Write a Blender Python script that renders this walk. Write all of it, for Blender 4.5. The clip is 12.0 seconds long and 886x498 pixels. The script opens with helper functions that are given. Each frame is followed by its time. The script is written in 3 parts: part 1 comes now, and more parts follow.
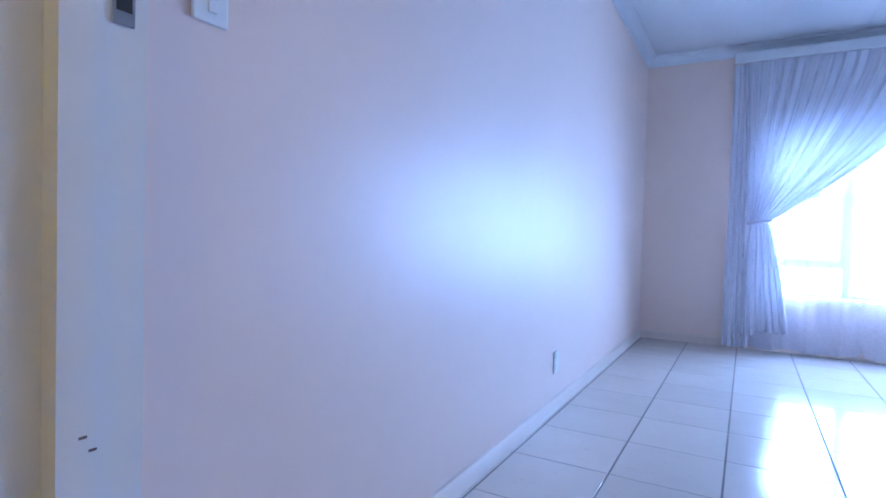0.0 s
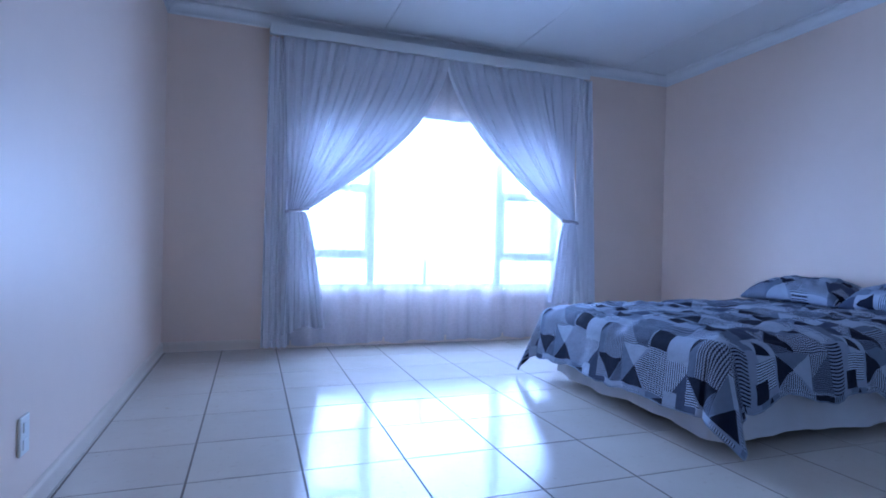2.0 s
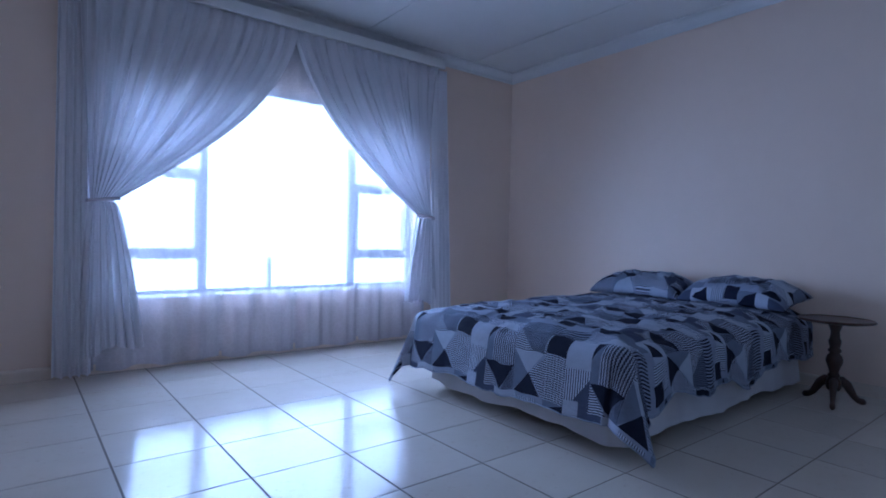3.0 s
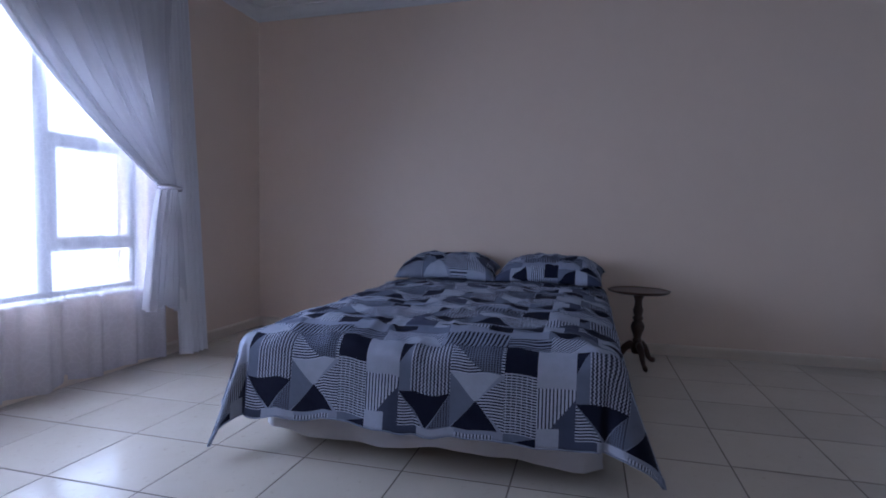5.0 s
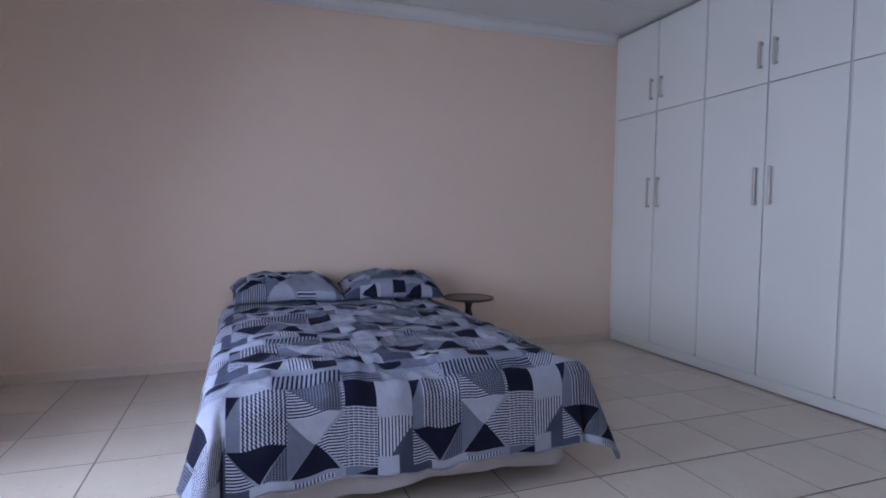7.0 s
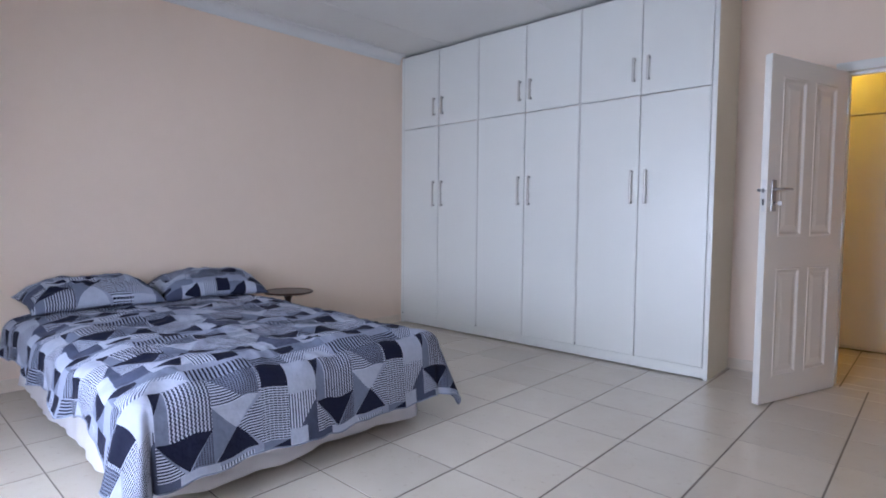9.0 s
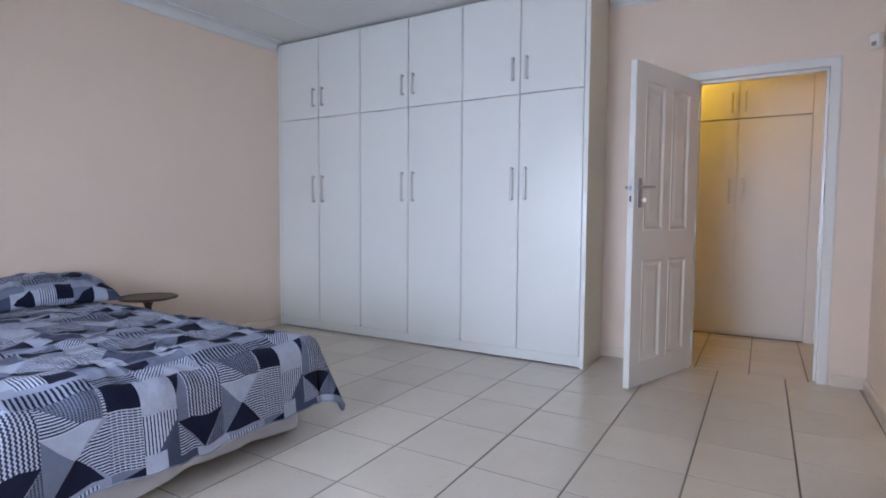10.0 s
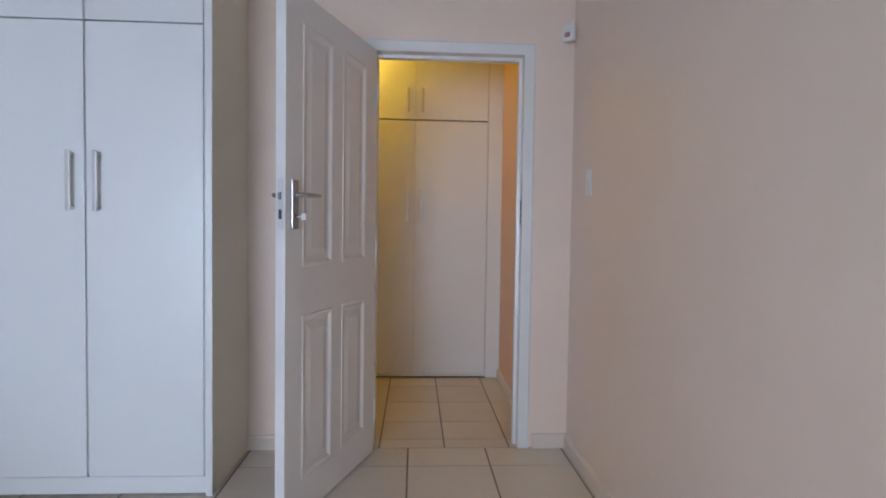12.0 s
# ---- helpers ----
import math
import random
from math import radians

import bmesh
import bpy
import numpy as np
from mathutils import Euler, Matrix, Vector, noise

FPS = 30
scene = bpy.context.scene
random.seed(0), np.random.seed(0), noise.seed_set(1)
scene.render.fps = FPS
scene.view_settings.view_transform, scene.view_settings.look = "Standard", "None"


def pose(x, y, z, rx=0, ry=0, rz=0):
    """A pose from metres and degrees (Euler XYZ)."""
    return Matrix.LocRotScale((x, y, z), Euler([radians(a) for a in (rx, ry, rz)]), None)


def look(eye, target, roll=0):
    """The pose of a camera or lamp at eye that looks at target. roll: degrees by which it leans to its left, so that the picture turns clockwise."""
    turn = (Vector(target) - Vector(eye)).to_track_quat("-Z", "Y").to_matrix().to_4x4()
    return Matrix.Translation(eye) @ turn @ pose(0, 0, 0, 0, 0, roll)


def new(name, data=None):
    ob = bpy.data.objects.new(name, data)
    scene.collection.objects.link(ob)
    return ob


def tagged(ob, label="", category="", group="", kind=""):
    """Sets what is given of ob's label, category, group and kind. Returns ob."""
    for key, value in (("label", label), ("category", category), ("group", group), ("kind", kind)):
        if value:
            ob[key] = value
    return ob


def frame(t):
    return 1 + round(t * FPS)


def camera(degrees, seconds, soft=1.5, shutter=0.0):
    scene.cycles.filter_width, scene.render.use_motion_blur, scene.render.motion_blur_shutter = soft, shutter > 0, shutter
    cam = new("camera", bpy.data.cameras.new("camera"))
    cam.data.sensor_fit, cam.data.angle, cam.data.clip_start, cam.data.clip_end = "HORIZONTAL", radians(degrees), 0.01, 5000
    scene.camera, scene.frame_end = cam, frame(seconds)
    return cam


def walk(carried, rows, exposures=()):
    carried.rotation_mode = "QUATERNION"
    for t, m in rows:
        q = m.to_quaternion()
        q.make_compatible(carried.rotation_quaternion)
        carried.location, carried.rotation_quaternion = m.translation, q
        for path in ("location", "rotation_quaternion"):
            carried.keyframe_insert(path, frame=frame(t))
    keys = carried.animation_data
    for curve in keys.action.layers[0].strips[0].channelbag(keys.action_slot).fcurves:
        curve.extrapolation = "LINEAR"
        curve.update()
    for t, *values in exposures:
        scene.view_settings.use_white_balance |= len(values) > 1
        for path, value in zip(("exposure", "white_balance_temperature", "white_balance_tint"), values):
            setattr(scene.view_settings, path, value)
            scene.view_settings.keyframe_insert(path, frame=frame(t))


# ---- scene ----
cam = camera(78.49, 12.0, soft=1.8)
ROWS = [  # seconds, x, y, z, pitch, lean, yaw
    (0, -0.7525, -2.5871, 0.9311, -1.528, 1.500, 29.259),
    (0.5, -0.8476, -2.4580, 0.9548, -1.402, 0.948, 16.770),
    (1, -0.9620, -2.1623, 0.8905, -0.662, 1.073, 3.103),
    (1.5, -0.9726, -1.8909, 0.8651, -0.395, 1.251, -8.585),
    (2, -0.9950, -1.6869, 0.8572, -0.353, 1.391, -19.377),
    (2.5, -1.0550, -1.4380, 0.8860, -0.700, 1.170, -29.330),
    (3, -1.1040, -1.2060, 0.9050, -0.980, 1.280, -38.450),
    (3.5, -1.1180, -0.9300, 0.9150, -1.600, 1.250, -48.000),
    (5.5, -1.0300, 0.5550, 0.9550, -3.300, 0.800, -84.550),
    (6, -1.0100, 0.9120, 1.0000, -3.250, 0.750, -94.180),
    (6.5, -1.0500, 1.1600, 1.0500, -3.100, 0.720, -102.450),
    (8.5, -1.0650, 2.0135, 1.0774, -3.148, 0.850, -131.362),
    (9, -1.0927, 2.1082, 1.0676, -3.154, 0.560, -137.484),
    (9.5, -1.0626, 2.0928, 1.0737, -3.274, 0.542, -143.545),
    (10, -1.0373, 2.0139, 1.0649, -3.389, 0.392, -149.500),
    (10.5, -1.0551, 1.7712, 1.0654, -3.618, 0.186, -156.146),
    (11, -1.0311, 1.4263, 1.1094, -3.671, 0.079, -165.470),
    (11.5, -0.9229, 1.0203, 1.1241, -2.892, 0.607, -174.493),
    (12, -0.8232, 0.5655, 1.1357, -2.054, 0.828, -182.964),
]
EXPOSURES = [  # seconds, stops, kelvin, tint
    (0.0, 1.14, 4000, 18), (1.5, 0.54, 4050, 15), (2.0, 0.36, 4130, 16), (2.5, 0.05, 4280, 17), (3.5, -0.46, 4560, 15), (4.5, -0.54, 5050, 18), (6.0, -0.27, 5560, 21), (6.7, 0.0, 5660, 21), (7.5, 0.30, 5800, 20), (9.5, 0.76, 5900, 15), (11.0, 0.76, 5840, 14), (12.0, 0.62, 5820, 13),
]
walk(cam, [(t, pose(x, y, z, 90 + pitch, 0, yaw) @ pose(0, 0, 0, 0, 0, lean)) for t, x, y, z, pitch, lean, yaw in ROWS], EXPOSURES)

X0, X1, Y0, Y1, CEIL = -1.63, 3.02, -2.215, 2.87, 2.695   # the bedroom, inner faces
WALL = 0.12
DOOR_L, DOOR_R, DOOR_H = -1.37, -0.61, 2.03                # clear opening of the bedroom door
WIN = (-0.66, 1.80, 0.465, 2.04)                            # window opening: x0, x1, z0, z1
TOP = 2.86
HALL_Y, HALL_X0, HALL_X1 = -3.55, -1.48, 1.2               # the passage behind the bedroom door


# ---- light ----
world = bpy.data.worlds.new("sky")
scene.world = world
world.use_nodes = True
wn = world.node_tree.nodes
sky = wn.new("ShaderNodeTexSky")
sky.sky_type, sky.sun_disc, sky.sun_elevation, sky.sun_rotation = "NISHITA", False, radians(48), radians(200)
world.node_tree.links.new(sky.outputs[0], wn["Background"].inputs[0])
wn["Background"].inputs[1].default_value = 0.12


def area(name, m, sx, sy, watts, color):
    lamp = bpy.data.lights.new(name, "AREA")
    lamp.shape, lamp.size, lamp.size_y, lamp.energy, lamp.color = "RECTANGLE", sx, sy, watts, color
    lamp.spread = radians(140)
    ob = new(name, lamp)
    ob.matrix_world = m
    return ob


sun = bpy.data.lights.new("sun", "SUN")
sun.energy, sun.angle, sun.color = 1.2, radians(2), (1.0, 0.95, 0.88)
new("sun", sun).matrix_world = look((0, 0, 8), (1.5, 4, 0))
area("window_daylight", look((0.57, 3.04, 1.15), (0.57, 0.0, 0.50)), 2.4, 1.36, 138, (0.74, 0.84, 1.0))
bulb = bpy.data.lights.new("passage_lamp", "POINT")
bulb.energy, bulb.shadow_soft_size, bulb.color = 6.4, 0.07, (1.0, 0.60, 0.04)
new("passage_lamp", bulb).location = (-0.28, -3.29, 2.46)


# ---- materials ----
class Mat:
    """A small wrapper that builds a principled material."""

    def __init__(self, name, color=(0.8, 0.8, 0.8), rough=0.5, metal=0.0, spec=0.5):
        self.m = bpy.data.materials.new(name)
        self.m.use_nodes = True
        self.t = self.m.node_tree
        self.b = self.t.nodes["Principled BSDF"]
        self.b.inputs["Base Color"].default_value = (*color, 1)
        self.b.inputs["Roughness"].default_value = rough
        self.b.inputs["Metallic"].default_value = metal
        self.b.inputs["Specular IOR Level"].default_value = spec
        self.color = color

    def node(self, kind, **ins):
        n = self.t.nodes.new(kind)
        for k, v in ins.items():
            self.put(n.inputs[k.replace("_", " ")], v)
        return n

    def put(self, socket, v):
        if isinstance(v, bpy.types.NodeSocket):
            self.t.links.new(v, socket)
        else:
            socket.default_value = v

    def math(self, op, a, b=0.0, c=0.0):
        n = self.t.nodes.new("ShaderNodeMath")
        n.operation = op
        for i, v in enumerate((a, b, c)):
            self.put(n.inputs[i], v)
        return n.outputs[0]

    def mix(self, f, a, b):
        n = self.t.nodes.new("ShaderNodeMix")
        n.data_type = "RGBA"
        self.put(n.inputs[0], f)
        for s, v in ((n.inputs[6], a), (n.inputs[7], b)):
            self.put(s, v if isinstance(v, bpy.types.NodeSocket) else (*v, 1))
        return n.outputs[2]

    def coords(self):
        return self.t.nodes.new("ShaderNodeTexCoord").outputs["Object"]

    def noise(self, scale, detail=3.0, vec=None, rough=0.55):
        n = self.node("ShaderNodeTexNoise", Scale=scale, Detail=detail, Roughness=rough)
        self.t.links.new(vec or self.coords(), n.inputs["Vector"])
        return n.outputs["Fac"]

    def vary(self, scale, amount, tint=(0.8, 0.72, 0.6), vec=None, base=None):
        """Blotches of a second colour over the base colour."""
        f = self.node("ShaderNodeMapRange", Value=self.noise(scale, 4.0, vec), From_Min=0.4, From_Max=0.75, To_Max=amount)
        out = self.mix(f.outputs[0], base or self.color, tuple(c * t for c, t in zip(self.color, tint)))
        self.t.links.new(out, self.b.inputs["Base Color"])
        return out

    def bump(self, height, strength=0.2, dist=0.002, chain=None):
        n = self.node("ShaderNodeBump", Strength=strength, Distance=dist, Height=height)
        if chain:
            self.t.links.new(chain, n.inputs["Normal"])
        self.t.links.new(n.outputs[0], self.b.inputs["Normal"])
        return n.outputs[0]


def painted(name, color, rough, scale=1.3, amount=0.25, grain=260, strength=0.12, tint=(0.9, 0.87, 0.84), spec=0.5):
    m = Mat(name, color, rough, spec=spec)
    c = m.vary(scale, amount, tint)
    m.vary(scale * 9, amount * 0.5, tint, base=c)
    b = m.bump(m.noise(grain, 2.0), strength, 0.0015)
    m.bump(m.noise(6, 2.0), 0.10, 0.01 if rough > 0.4 else 0.0012, b)
    r = m.node("ShaderNodeMapRange", Value=m.noise(3.0), To_Min=rough - 0.02, To_Max=rough + 0.03)
    m.t.links.new(r.outputs[0], m.b.inputs["Roughness"])
    return m.m


wall_paint = painted("wall_paint", (0.83, 0.68, 0.56), 0.43, spec=0.42)
# Wall paint turned orange; the passage lamp's warm light is put into the colour
passage_lamp_tint = painted("passage_wall_lamp_tint", (0.79, 0.52, 0.36), 0.5)
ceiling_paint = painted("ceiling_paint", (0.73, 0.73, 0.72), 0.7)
white_gloss = painted("white_gloss_paint", (0.80, 0.79, 0.76), 0.23, 1.1, 0.10, 90, 0.10)
skirt_paint = painted("skirting_gloss", (0.74, 0.64, 0.53), 0.3)
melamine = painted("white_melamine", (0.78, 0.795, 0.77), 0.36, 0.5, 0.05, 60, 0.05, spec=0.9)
melamine_edge = painted("melamine_edge", (0.66, 0.66, 0.64), 0.45)
hole_shade = Mat("hole_shade", (0.03, 0.03, 0.03), 0.9).m
plastic = painted("white_plastic", (0.82, 0.81, 0.77), 0.35, 8, 0.1, 200, 0.02)
plastic_hole_dark = Mat("dark_plastic_and_hole_shade", (0.05, 0.05, 0.055), 0.3).m
red_lens = Mat("red_lens", (0.42, 0.20, 0.20), 0.3).m
brushed = Mat("brushed_steel", (0.60, 0.59, 0.57), 0.42, 1.0)
brushed.bump(brushed.noise(400, 2.0), 0.08, 0.0005)
brushed = brushed.m
chrome = Mat("chrome", (0.40, 0.40, 0.41), 0.3, 1.0).m
satin_nickel = Mat("satin_nickel", (0.70, 0.70, 0.71), 0.5, 0.55).m
chip_mat = Mat("chipped_paint", (0.13, 0.09, 0.08), 0.8).m
# White end board; warm bounced light is put into its cream colour
board_bounce_tint = painted("board_bounce_tint", (0.82, 0.75, 0.60), 0.36, 0.9, 0.15, 60, 0.05)
bronze_window = painted("window_frame_paint", (0.15, 0.16, 0.17), 0.45)
grout = painted("grout", (0.19, 0.16, 0.135), 0.85, 3.0, 0.6, 300, 0.4, (0.6, 0.55, 0.5))
soil = painted("garden_ground", (0.16, 0.14, 0.09), 0.95, 0.6, 0.8, 30, 0.5, (0.5, 0.9, 0.4))


def tile_material():
    m = Mat("glazed_floor_tile", (0.60, 0.53, 0.435), 0.13)
    info = m.node("ShaderNodeObjectInfo")
    geo = m.node("ShaderNodeNewGeometry")
    pos = geo.outputs["Position"]
    shift = m.node("ShaderNodeVectorMath")
    shift.operation = "MULTIPLY_ADD"
    m.t.links.new(info.outputs["Random"], shift.inputs[0])
    shift.inputs[1].default_value = (37, 91, 13)
    m.t.links.new(pos, shift.inputs[2])
    cloud = m.noise(4.5, 5.0, shift.outputs[0], 0.6)
    c = m.mix(m.math("MULTIPLY", cloud, 0.75), m.color, (0.72, 0.67, 0.59))
    fleck = m.node("ShaderNodeMapRange", Value=m.noise(38, 3.0, shift.outputs[0]), From_Min=0.62, From_Max=0.75, To_Max=0.4)
    c = m.mix(fleck.outputs[0], c, (0.46, 0.38, 0.28))
    f = m.math("MULTIPLY", m.math("SUBTRACT", info.outputs["Random"], 0.5), 0.10)
    hsv = m.node("ShaderNodeHueSaturation", Color=c, Value=m.math("ADD", 1.0, f))
    m.t.links.new(hsv.outputs[0], m.b.inputs["Base Color"])
    r = m.node("ShaderNodeMapRange", Value=m.noise(9, 3.0, pos), To_Min=0.10, To_Max=0.22)
    m.t.links.new(r.outputs[0], m.b.inputs["Roughness"])
    m.bump(m.noise(5, 2.0, pos), 0.12, 0.004)
    return m.m


tile_mat = tile_material()


def wood_material():
    m = Mat("dark_varnished_wood", (0.055, 0.026, 0.017), 0.36)
    mp = m.node("ShaderNodeMapping", Vector=m.coords(), Scale=(30, 4, 4))
    g = m.noise(3.0, 6.0, mp.outputs[0], 0.65)
    m.t.links.new(m.mix(g, (0.022, 0.010, 0.007), (0.075, 0.036, 0.023)), m.b.inputs["Base Color"])
    m.bump(g, 0.15, 0.001)
    return m.m


wood = wood_material()


def sheer(name, color, clear, scatter, lace=0.0, vary=0.1, streak=0.0):
    """Thin woven cloth: part open, part translucent."""
    m = Mat(name, color, 0.8, spec=0.1)
    out = m.t.nodes["Material Output"]
    tl = m.node("ShaderNodeBsdfTranslucent", Color=(*color, 1))
    df = m.node("ShaderNodeBsdfDiffuse", Color=(*color, 1))
    tr = m.node("ShaderNodeBsdfTransparent")
    a = m.node("ShaderNodeMixShader", Fac=scatter)
    m.t.links.new(df.outputs[0], a.inputs[1])
    m.t.links.new(tl.outputs[0], a.inputs[2])
    weave = m.math("MULTIPLY_ADD", m.noise(14, 3.0), vary, clear - vary / 2)
    if streak:
        mp = m.node("ShaderNodeMapping", Vector=m.node("ShaderNodeUVMap").outputs[0], Scale=(9.0, 1.1, 1.0))
        n = m.noise(1.0, 2.0, mp.outputs[0])
        thin = m.node("ShaderNodeMapRange", Value=n, From_Min=0.50, From_Max=0.82, To_Max=streak)
        weave = m.math("ADD", thin.outputs[0], weave)
    if lace:
        uv = m.node("ShaderNodeUVMap").outputs[0]
        v = m.node("ShaderNodeTexVoronoi", Vector=uv, Scale=26.0)
        v.feature = "DISTANCE_TO_EDGE"
        spot = m.node("ShaderNodeMapRange", Value=v.outputs["Distance"], From_Min=0.02, From_Max=0.10, To_Min=0.0, To_Max=lace)
        weave = m.math("MULTIPLY_ADD", spot.outputs[0], 1.0, m.math("SUBTRACT", weave, lace * 0.5))
    b = m.node("ShaderNodeMixShader", Fac=weave)
    m.t.links.new(a.outputs[0], b.inputs[1])
    m.t.links.new(tr.outputs[0], b.inputs[2])
    m.t.links.new(b.outputs[0], out.inputs[0])
    return m.m


drape_cloth = sheer("sheer_drape_cloth", (0.75, 0.74, 0.78), 0.006, 0.050, vary=0.03, streak=0.17)
# Drape cloth made paler; light on the outer fall is put into its colour
bright_drape_cloth = sheer("brightened_drape_cloth", (0.88, 0.87, 0.90), 0.0, 0.05, vary=0.0)
net_cloth = sheer("net_cloth", (0.85, 0.82, 0.87), 0.32, 0.035, 0.045, vary=0.02)
band_cloth = Mat("tieback_cloth", (0.50, 0.46, 0.50), 0.7).m
valance_cloth = Mat("valance_cloth", (0.62, 0.61, 0.64), 0.85)
valance_cloth.vary(3, 0.3)
valance_cloth.bump(valance_cloth.noise(500, 2.0), 0.2, 0.0008)
valance_cloth = valance_cloth.m
mattress_cloth = Mat("mattress_cloth", (0.7, 0.7, 0.7), 0.9).m
castor_mat = Mat("castor_rubber", (0.02, 0.02, 0.02), 0.5).m


def quilt_material(pu=0.635, pv=0.56):
    """Printed cotton: a repeat of squares, triangles, stripes and braids in navy, greys and pale grey."""
    m = Mat("patchwork_print_cotton", (0.4, 0.42, 0.47), 0.8, spec=0.2)
    sep = m.node("ShaderNodeSeparateXYZ", Vector=m.node("ShaderNodeUVMap").outputs[0])
    U, V = sep.outputs[0], sep.outputs[1]
    u = m.math("FRACT", m.math("DIVIDE", U, pu))
    v = m.math("FRACT", m.math("DIVIDE", V, pv))

    def poly(*pts):
        """1 inside a convex polygon given clockwise in (u, v), with v down."""
        f = None
        pts = [(x, float(np.interp(y, (0, 0.26, 0.32, 0.34, 0.48, 0.56, 0.66, 1.0), (0, 0.185, 0.205, 0.25, 0.35, 0.40, 0.56, 1.0)))) for x, y in pts]
        n = len(pts)
        for i in range(n):
            (x0, y0), (x1, y1) = pts[i], pts[(i + 1) % n]
            a, b = -(y1 - y0), (x1 - x0)
            d = m.math("MULTIPLY_ADD", u, a, m.math("MULTIPLY_ADD", v, b, -(a * x0 + b * y0)))
            f = d if f is None else m.math("MINIMUM", f, d)
        return m.math("GREATER_THAN", f, 0.0)

    def box(x0, x1, y0, y1):
        return poly((x0, y0), (x1, y0), (x1, y1), (x0, y1))

    def stripes(axis, pitch, duty, slant=0.0):
        other = V if axis is U else U
        return m.math("LESS_THAN", m.math("FRACT", m.math("DIVIDE", m.math("MULTIPLY_ADD", other, slant, axis), pitch)), duty)

    def braid(pitch, duty):
        zig = m.math("ABSOLUTE", m.math("SUBTRACT", m.math("FRACT", m.math("DIVIDE", V, 0.014)), 0.5))
        s = m.math("FRACT", m.math("DIVIDE", m.math("MULTIPLY_ADD", zig, 0.010, U), pitch))
        return m.math("LESS_THAN", s, duty)

    navy, slate, grey, pale, mist = (0.007, 0.009, 0.026), (0.062, 0.074, 0.125), (0.15, 0.172, 0.24), (0.46, 0.50, 0.62), (0.26, 0.29, 0.385)
    fine_h = m.mix(stripes(V, 0.0105, 0.50), pale, navy)
    fine_v = m.mix(stripes(U, 0.0125, 0.38), pale, navy)
    thick_v = m.mix(stripes(U, 0.0165, 0.5, 0.15), mist, navy)
    thick_h = m.mix(stripes(V, 0.015, 0.5, 0.12), mist, navy)
    diag = m.mix(stripes(U, 0.013, 0.45, 0.8), pale, slate)
    plait = m.mix(braid(0.0135, 0.55), (0.42, 0.45, 0.56), (0.022, 0.026, 0.050))
    dash = m.mix(m.math("MULTIPLY", stripes(V, 0.0098, 0.55), stripes(U, 0.018, 0.85)), pale, navy)
    fine_dots = m.mix(m.math("MULTIPLY", stripes(V, 0.008, 0.6), stripes(U, 0.010, 0.6)), grey, navy)

    c = m.mix(box(0.0, 0.5, 0.0, 1.0), mist, grey)
    ash = (0.37, 0.40, 0.50)
    shapes = [
        # the half of the repeat that hangs first from the edge of the bed
        (box(0.0, 0.178, 0.0, 0.26), navy), (box(0.0, 0.178, 0.26, 0.66), dash),
        (box(0.178, 0.385, 0.0, 0.34), ash), (box(0.178, 0.385, 0.34, 0.66), fine_v), (poly((0.385, 0.42), (0.385, 0.66), (0.21, 0.66)), slate),
        (poly((0.385, 0.0), (0.455, 0.0), (0.385, 0.22)), navy), (poly((0.455, 0.0), (0.455, 0.48), (0.385, 0.22)), grey),
        (box(0.455, 0.69, 0.0, 0.48), plait),
        (poly((0.385, 0.46), (0.69, 0.48), (0.55, 0.66)), navy), (poly((0.385, 0.47), (0.53, 0.66), (0.385, 0.66)), fine_h),
        (poly((0.69, 0.48), (0.69, 0.66), (0.56, 0.66)), fine_dots),
        (box(0.69, 1.0, 0.0, 0.32), fine_h), (poly((0.69, 0.0), (0.98, 0.0), (0.98, 0.32), (0.88, 0.30)), fine_dots),
        (poly((0.69, 0.32), (0.98, 0.32), (0.84, 0.54)), ash), (poly((0.69, 0.32), (0.84, 0.54), (0.69, 0.66)), grey),
        (poly((1.0, 0.33), (1.0, 0.66), (0.84, 0.54)), fine_h), (poly((0.84, 0.52), (0.97, 0.66), (0.70, 0.66)), navy),
        # the other half
        (box(0.0, 0.178, 0.66, 0.72), grey), (poly((0.0, 0.72), (0.178, 0.66), (0.178, 0.80)), navy), (box(0.178, 0.30, 0.62, 0.80), ash),
        (box(0.30, 0.50, 0.66, 0.78), slate), (box(0.50, 0.72, 0.66, 0.80), ash), (poly((0.52, 0.74), (0.70, 0.70), (0.66, 0.80)), navy),
        (box(0.72, 0.94, 0.68, 0.82), fine_v), (box(0.86, 1.0, 0.74, 0.84), navy),
        (box(0.0, 0.22, 0.80, 0.90), mist), (poly((0.22, 0.80), (0.46, 0.80), (0.30, 0.90)), navy), (box(0.40, 0.62, 0.80, 0.88), grey),
        (box(0.62, 1.0, 0.88, 1.0), thick_v), (box(0.24, 0.60, 0.88, 1.0), diag), (poly((0.36, 1.0), (0.44, 0.91), (0.54, 0.91), (0.62, 1.0)), ash),
        (box(0.0, 0.24, 0.90, 1.0), thick_h),
    ]
    for f, col in shapes:
        c = m.mix(f, c, col)
    hsv = m.node("ShaderNodeHueSaturation", Color=c, Value=m.math("MULTIPLY_ADD", m.noise(30), 0.24, 0.88))
    m.t.links.new(hsv.outputs[0], m.b.inputs["Base Color"])
    b = m.bump(m.noise(700, 2.0), 0.25, 0.0008)
    m.bump(m.noise(11, 3.0), 0.55, 0.02, b)
    return m.m


quilt_mat = quilt_material()
quilt_hem = painted("quilt_hem_cotton", (0.25, 0.28, 0.37), 0.8, 12, 0.5, 400, 0.2)


